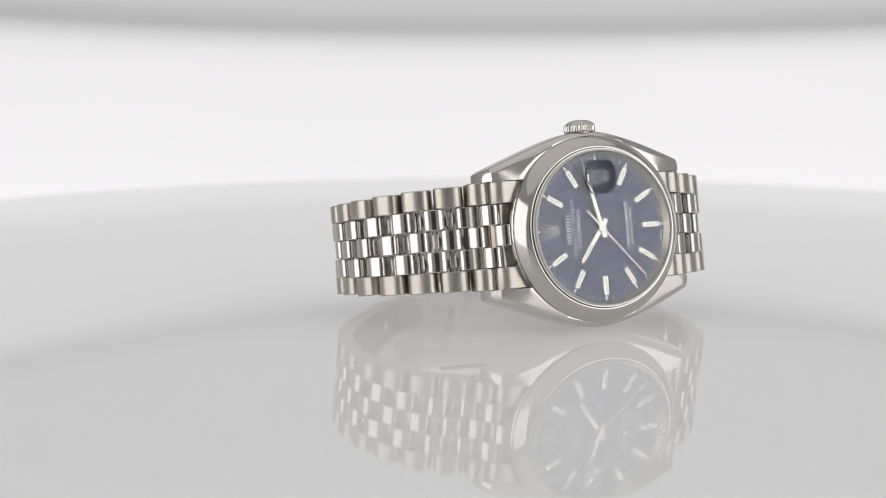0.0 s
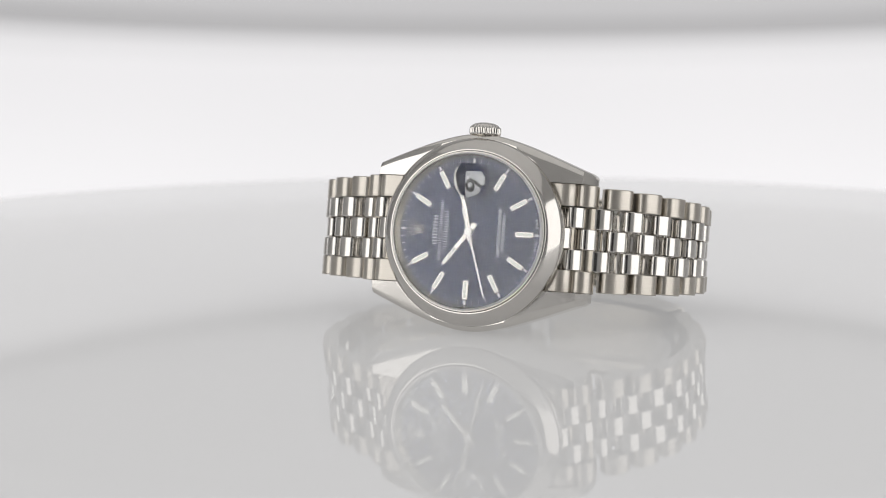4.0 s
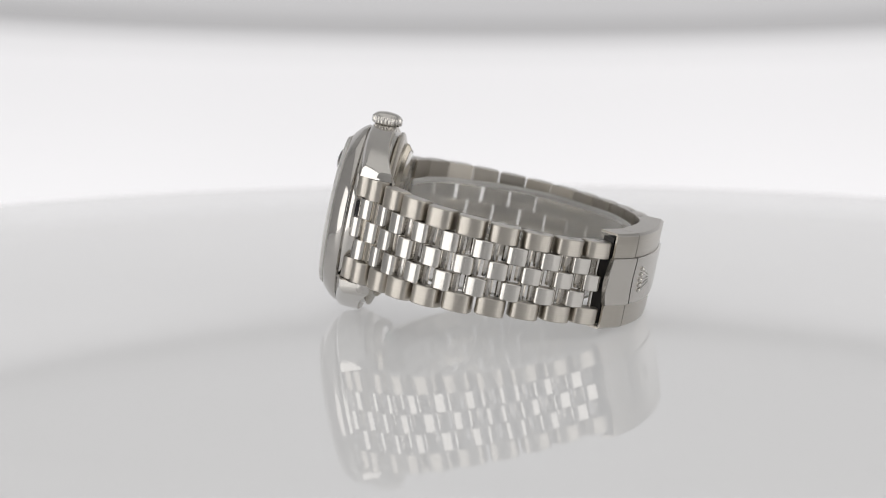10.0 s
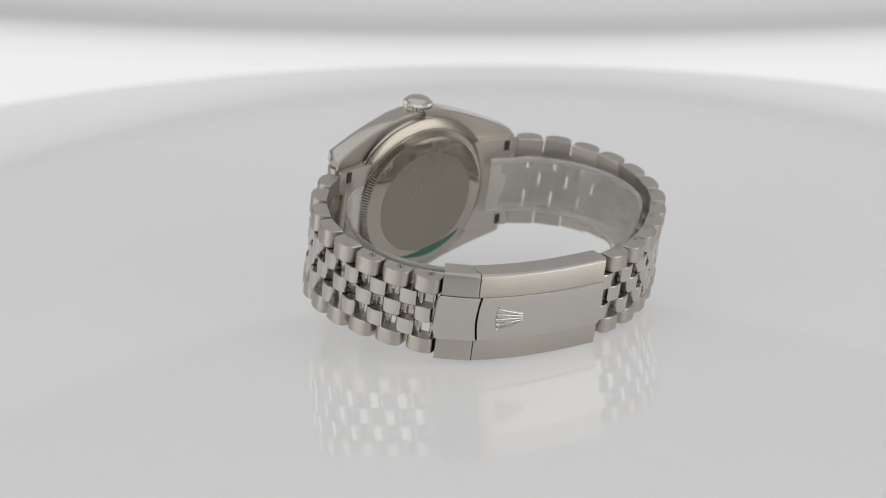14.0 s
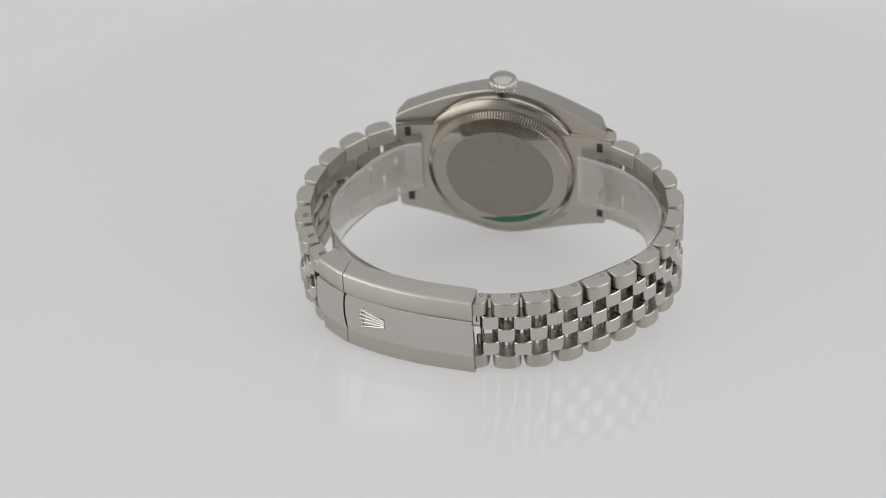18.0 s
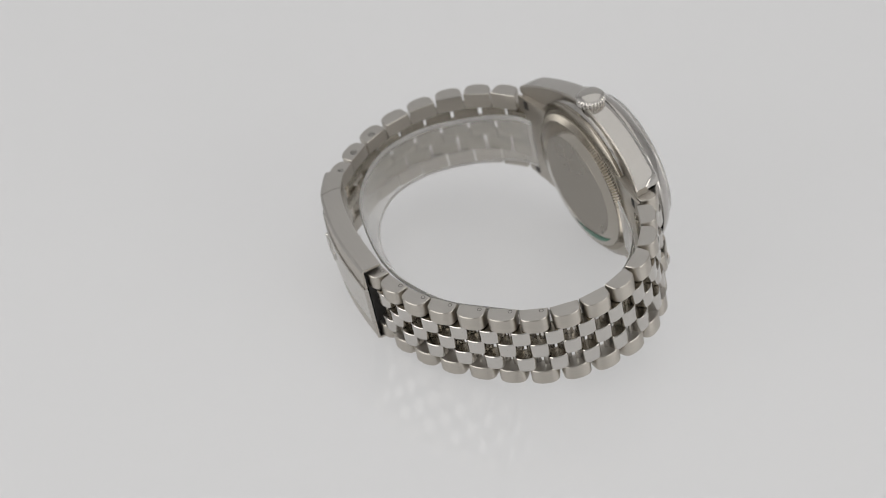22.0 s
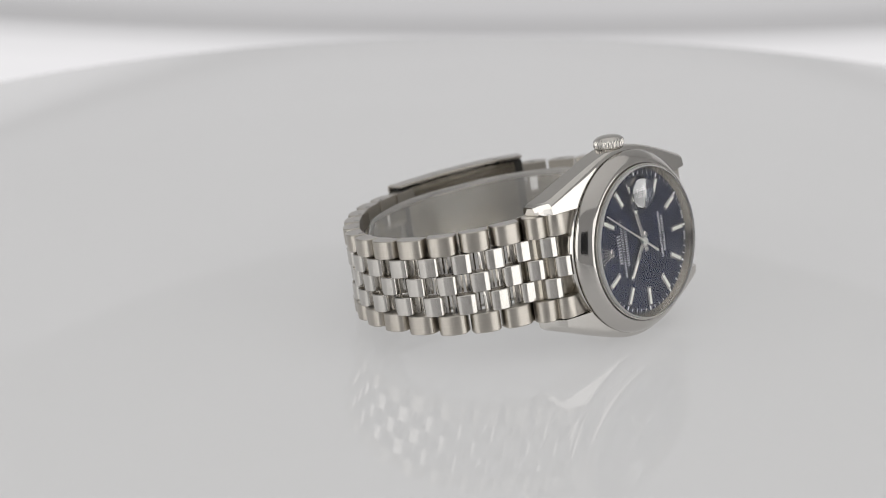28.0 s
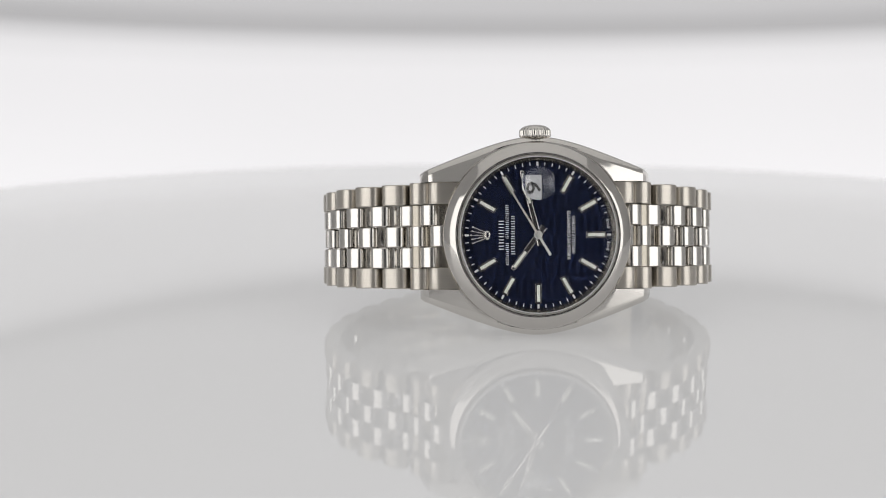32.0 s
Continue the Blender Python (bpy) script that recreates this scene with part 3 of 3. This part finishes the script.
def end_link(link, m, side, hw, row, cw, pitch):
    """Solid piece between the lugs, flush with the case, whose top is shaped as two ridges."""
    back = m.inverted()

    def section(low):
        def arc(cx, cy, r, a0, a1, n=9):
            return [(cx + r * math.cos(radians(a0 + (a1 - a0) * k / n)), cy + r * math.sin(radians(a0 + (a1 - a0) * k / n))) for k in range(n + 1)]

        top = [(14.6, 2.5)] + arc(16.9, 4.75, 2.3, -95, 58) + arc(20.3, 7.05, 2.35, -168, 55, 15)
        return [(x, y + low) for x, y in top] + [(20.0, 9.2), (14.6, 8.3)]

    def put(name, z0, z1, low, material, label="", ring=None):
        ring = [(side * (x + (1.5 if side < 0 and x > 15 else 0)), y) for x, y in (ring or section(low))]
        part(name, mesh_from(name, *prism(ring, z0, z1, 0.12), smooth=30), material, link, label, m=back)

    for s in (-1, 1):
        z0, z1 = (hw - row, 10.3) if s > 0 else (-10.3, -hw + row)
        put("end_piece", z0 + 0.05, z1, 0.0, brushed)
        # nothing is hollowed out: a dark block paints the slot's shade
        put("slot", s * 8.7 - 1.15, s * 8.7 + 1.15, 0.0, gap_shade, "dark block painting a shaded spring-bar slot", [(18.9, 9.2), (20.2, 9.3), (20.2, 9.78), (18.9, 9.58)])
    put("end_plate", -10.28, 10.28, 0.0, brushed, "", [(12.8, 8.0), (22.2, 9.45), (22.0, 9.95), (12.8, 8.6)])
    put("end_core", -hw + row, hw - row, 1.9, back_steel)
    for r, x, y, turn in ((0, 16.9, 3.9, 38), (0, 20.9, 7.6, 48), (-1, 18.8, 5.6, 43), (1, 18.8, 5.6, 43)):
        c, n = math.cos(radians(turn)), math.sin(radians(turn))
        ring = [(x + px * c + (py - 1.3) * n, y + px * n - (py - 1.3) * c) for px, py in dee(3.9, 2.9, flat=0.5)]
        put("centre_link", r * cw - cw / 2 + 0.06, r * cw + cw / 2 - 0.06, 0.0, link_steel, "", ring)
    for r in (-1, 1):
        ring = [(px + pitch / 2, py + 0.08) for px, py in bead(4.0, 3.0, 5.5, 0.7)]
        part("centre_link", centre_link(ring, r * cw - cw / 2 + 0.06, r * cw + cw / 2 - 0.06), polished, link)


def slotted_screw(x, y, z, turn):
    """Ring of the bore round a screw's head, and the slot across it."""
    v, f = lathe([(0.56, -0.04), (0.56, 0.015), (0.68, 0.015), (0.68, -0.04)], 20, closed=True, axis="z")
    c, n = math.cos(radians(turn)), math.sin(radians(turn))
    w, g = block(-0.53, 0.53, -0.16, 0.16, -0.04, 0.018, 0.01)
    w = [(p[0] * c - p[1] * n, p[0] * n + p[1] * c, p[2]) for p in w]
    v, f = join((v, f), (w, g))
    return mesh_from("screw", [(p[0] + x, p[1] + y, p[2] + z) for p in v], f, smooth=30)


def build_bracelet():
    pitch = 6.2
    for side, pts in ((-1, stations(TWELVE, 1.4, 6.2, 14)), (1, stations(SIX, 0.0, 6.31, 9))):
        for i in range(len(pts)):
            a, b = pts[max(0, i - 1)], pts[min(len(pts) - 1, i + 1)]
            t = (b - a) / np.linalg.norm(b - a)
            x, y = pts[i]
            hw, zo = half_width(y, side) - 0.08, (0.78 if side < 0 else 0.55) * lean(y)
            # axes of a link: x along the bracelet, y outwards, z across
            out = np.array((t[1], -t[0])) * (1 if side > 0 else -1)
            m = Matrix(((t[0], out[0], 0, (x - 1.3 * out[0]) * MM), (t[1], out[1], 0, (y - 1.3 * out[1]) * MM), (0, 0, 1, zo * MM), (0, 0, 0, 1)))
            row = hw * 0.40
            cw = (2 * (hw - row)) / 3
            first = i == 0
            L = 5.65
            barrel = join(prism([(1.55 + 0.4 * math.cos(q), 0.65 + 0.4 * math.sin(q)) for q in np.linspace(0, 2 * math.pi, 14, endpoint=False)], -hw + row - 0.25, hw - row + 0.25, 0.1),
                          prism([(4.65 + 0.4 * math.cos(q), 0.65 + 0.4 * math.sin(q)) for q in np.linspace(0, 2 * math.pi, 14, endpoint=False)], -hw + row - 0.25, hw - row + 0.25, 0.1))
            link = part("bracelet_link" if not first else "end_link", mesh_from("barrel", *barrel), polished, watch, m=m)
            if first:
                end_link(link, m, side, hw, row, cw, pitch)
                continue
            for s in (-1, 1):
                z0, z1 = (hw - row, hw) if s > 0 else (-hw, -hw + row)
                o = part("outer_link", second_finish(mesh_from("outer_link", *prism(dee(L, 3.45, flat=0.52), z0 + 0.05, z1, 0.16), smooth=30), brushed, satin, lambda f: abs(f.normal.z) > 0.8), brushed, link)
                if s > 0 and side < 0 and i > 6:
                    v, f = lathe([(0.33, -0.03), (0.33, 0.02), (0.44, 0.02), (0.44, -0.03)], 18, closed=True, axis="z")
                    part("screw", mesh_from("screw", [(p[0] + 1.55 * side, p[1] + 0.75, z1 + p[2]) for p in v], f), pin_steel, o, "thin ring of a screw pin")
                elif s > 0 and side > 0 and i > 5:
                    part("screw", slotted_screw(0.3, 1.15, z1, 35 * i), pin_steel, o, "slotted screw head in its bore")
            for r in (-1, 0, 1):
                shift = 0.0 if r == 0 else pitch / 2
                if i == len(pts) - 1 and (shift or side < 0):
                    continue
                ring = [(px + shift, py + 0.08) for px, py in bead(4.0, 3.0, 5.5, 0.7)]
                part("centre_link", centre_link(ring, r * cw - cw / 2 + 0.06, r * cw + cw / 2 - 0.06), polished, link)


COVER = [(28.7, 53.6), (25.3, 56.2), (21.7, 58.3), (14.5, 60.6), (6.3, 62.1), (-4.1, 62.9)]


def sweep(pts, nrm, ring_of, i0, i1):
    """Rings of (outward, z) carried along part of the clasp's curve."""
    secs = []
    for i in range(i0, i1 + 1):
        zo = lean(pts[i][1])
        secs.append([(pts[i][0] + nrm[i][0] * o, pts[i][1] + nrm[i][1] * o, z + zo) for o, z in ring_of(i)])
    return loft(secs)


def ribbon(pts, nrm, ring, first, last, n=60):
    """A ring of (outward, z) swept along the clasp's curve; each of its points has its own first and last place on it."""
    k = np.arange(len(pts))

    def on(i, a):
        j = min(max(i, 0.0), k[-1])
        v = np.interp(j, k, a[:, 0]), np.interp(j, k, a[:, 1])
        if i == j or a is nrm:
            return v
        e = a[1] - a[0] if i < 0 else a[-1] - a[-2]
        return v[0] + e[0] * (i - j), v[1] + e[1] * (i - j)

    secs = []
    for q in range(n + 1):
        sec = []
        for o, z in ring:
            i = first(o, z) + (last(o, z) - first(o, z)) * q / n
            p, m = on(i, pts), on(i, nrm)
            sec.append((p[0] + m[0] * o, p[1] + m[1] * o, z + lean(p[1])))
        secs.append(sec)
    return loft(secs)


def build_clasp():
    pts = spline(COVER, 120)
    tan, nrm = tangent_normals(pts)
    if nrm[60] @ (0, 1) < 0:
        nrm = -nrm
    W, C = 9.35, 4.6
    JOINT = 26.5
    clasp = part("clasp", mesh_from("clasp", *sweep(pts, nrm, lambda i: [(-4.0, -7.6), (-3.4, -7.6), (-3.4, 8.2), (-4.0, 8.2)], 8, 112)), back_steel, watch, "folding clasp")

    def bulge(z):
        return max(0.0, 1 - (z / C) ** 2)

    def swing(o):
        u = min(1.0, max(0.0, (-o - 0.5) / 3.4))
        return 5.0 * u * u * (3 - 2 * u)

    # the joint runs straight over the rails, bows out across the middle and swings back down the sides
    def joint(o, z, gap):
        return JOINT + (gap + 1.8 - 1.8 * bulge(z) if abs(z) <= C else 0.4 * gap - swing(o))

    across = [-C + 2 * C * q / 12 for q in range(13)]
    crest = [(-0.5, z) for z in reversed(across)] + [(0.2, -C), (0.34, -C + 0.1)] + [(0.38, z) for z in across[1:-1]] + [(0.34, C - 0.1), (0.2, C)]

    def piece(name, first, last, label):
        body = part(name, mesh_from(name, *ribbon(pts, nrm, crest, first, last), smooth=30), clasp_steel, clasp, label)
        for s in (-1, 1):
            ring = [(-4.3, s * (W - 0.45)), (-0.55, s * (W - 0.45)), (-0.55, s * (C + 0.05)), (-0.05, s * (C + 0.05)), (-0.05, s * (W - 0.5)), (-0.12, s * (W - 0.36)), (-0.62, s * (W - 0.02))]
            ring += [(-0.62 - 3.68 * q / 6, s * W) for q in range(1, 7)]
            rail = ribbon(pts, nrm, ring, first, last)
            part("rail", second_finish(mesh_from("rail", *rail, smooth=30), brushed, satin, lambda f: abs(f.normal.z) > 0.4), brushed, body, "brushed edge rail")

    piece("clasp_end", lambda o, z: 2.0 - (3.6 * bulge(z) + 0.8 if abs(z) <= C else 0.0), lambda o, z: joint(o, z, -0.75), "satin fixed end of the clasp with brushed rails")
    piece("clasp_cover", lambda o, z: joint(o, z, 0.75), lambda o, z: 120.0 + (0.8 * bulge(z) if abs(z) <= C else 0.0), "satin clasp lid with brushed rails")
    # dark strip under the joint, painting the shade in its gap
    bed = sweep(pts, nrm, lambda i: [(-2.4, -W + 1.0), (-1.0, -W + 1.0), (-1.0, W - 1.0), (-2.4, W - 1.0)], 19, 30)
    part("joint_shade", mesh_from("joint_shade", *bed), gap_shade, clasp, "dark strip that paints the shade in the joint")
    # solid dark blocks paint the shade inside both mouths of the clasp
    for i0, i1 in ((2, 13), (98, 117)):
        throat_shade = sweep(pts, nrm, lambda i: [(-3.4, -W + 1.0), (-1.0, -W + 1.0), (-1.0, W - 1.0), (-3.4, W - 1.0)], i0, i1)
        part("throat_shade", mesh_from("throat_shade", *throat_shade), gap_shade, clasp, "dark block that paints the shade where the links enter")
    # plain relief emblem on the lid
    k = 49
    o, t, n = Vector((pts[k][0], pts[k][1], lean(pts[k][1]))), Vector((tan[k][0], tan[k][1], 0)) * 1.08, Vector((nrm[k][0], nrm[k][1], 0))
    zv = Vector((0, 0, 1))
    base = loft([[tuple(o + n * (h - 0.02 * x * x) + t * x + zv * z) for x, z in shape] for h, shape in (
        (0.30, ((1.9, -1.15), (2.75, -0.95), (3.0, 0.0), (2.75, 0.95), (1.9, 1.15), (-0.9, 1.5), (-1.1, 0.0), (-0.9, -1.5))),
        (0.58, ((1.95, -1.0), (2.6, -0.8), (2.8, 0.0), (2.6, 0.8), (1.95, 1.0), (-0.7, 1.35), (-0.9, 0.0), (-0.7, -1.35))))])
    emblem = part("emblem", mesh_from("emblem", *base), polished, watch, "plain raised emblem of five rods on the lid")
    for q in range(-2, 3):
        a = o + n * 0.42 + t * 2.45 + zv * (0.40 * q)
        b = o + n * 0.36 - t * (2.3 - 0.16 * abs(q)) + zv * (1.06 * q)
        part("rod", mesh_from("rod", *beaded_rod(a, b, n, 0.26, 0.30, 0.46)), polished, emblem)


def build_film():
    line = [(16.6, 10.6), (20.4, 12.2), (24.6, 16.5), (28.6, 24.0), (30.4, 31.0), (29.6, 38.5), (26.4, 44.4), (20.8, 49.8), (13.6, 53.6), (1.0, 56.7), (-8.5, 56.4), (-18.9, 53.0), (-26.0, 47.4), (-32.8, 40.8), (-35.9, 34.5), (-36.0, 26.0), (-32.5, 19.0), (-26.5, 13.8), (-20.6, 11.6), (-16.6, 10.5)]
    pts = spline(line, 110)
    tan, nrm = tangent_normals(pts)
    if nrm[55][1] < 0:
        nrm = -nrm

    def slant(i, z):
        """Under the clasp the film's lower edge stands away from the steel."""
        u = max(0.0, min(1.0, (i - 22) / 34)) * max(0.0, min(1.0, (104 - i) / 26))
        return -4.6 * u * u * (3 - 2 * u) * (6.7 - z) / 12.6

    def strip(z0, z1, thick, n=6):
        zs = [z0 + (z1 - z0) * k / n for k in range(n + 1)]
        return lambda i: [(slant(i, z) - thick, z) for z in zs] + [(slant(i, z) + thick, z) for z in reversed(zs)]

    film = part("protective_film", mesh_from("protective_film", *sweep(pts, nrm, strip(-5.9, 6.7, 0.12), 0, 110)), film_plastic, watch, "translucent plastic film lining the bracelet")
    film.visible_shadow = False
    for z, w in ((-5.7, 0.3), (6.2, 0.6)):
        rim = sweep(pts, nrm, lambda i: [(slant(i, z) + 0.2 * math.cos(q), z + w * math.sin(q)) for q in np.linspace(0, 2 * math.pi, 8, endpoint=False)], 0, 110)
        part("rolled_edge", mesh_from("rolled_edge", *rim), edge_film, film, "milky rolled edge")


build_case()
build_back()
build_dial()
second_hand = build_pointers()
build_bracelet()
build_clasp()
build_film()


def motions():
    rest = pose(0.00444, -0.03113, 0.01901, -11.26, 0.12, 0)
    walk(watch, [(t, pose(0, 0, 0, 0, 0, turn) @ rest) for t, e, turn in RIG])
    walk(table, [(t, pose(0, 0, 0, 0, 0, turn)) for t, e, turn in RIG])
    walk(screen, [(t, arm_pose(e)) for t, e, turn in RIG])
    walk(second_hand, [(t, pose(0, 0, 0, 0, 240 + 6 * (min(t, 31.8) - 2), 0)) for t in (0, 4, 8, 12, 16, 20, 24, 28, 31.5, 32)])


motions()
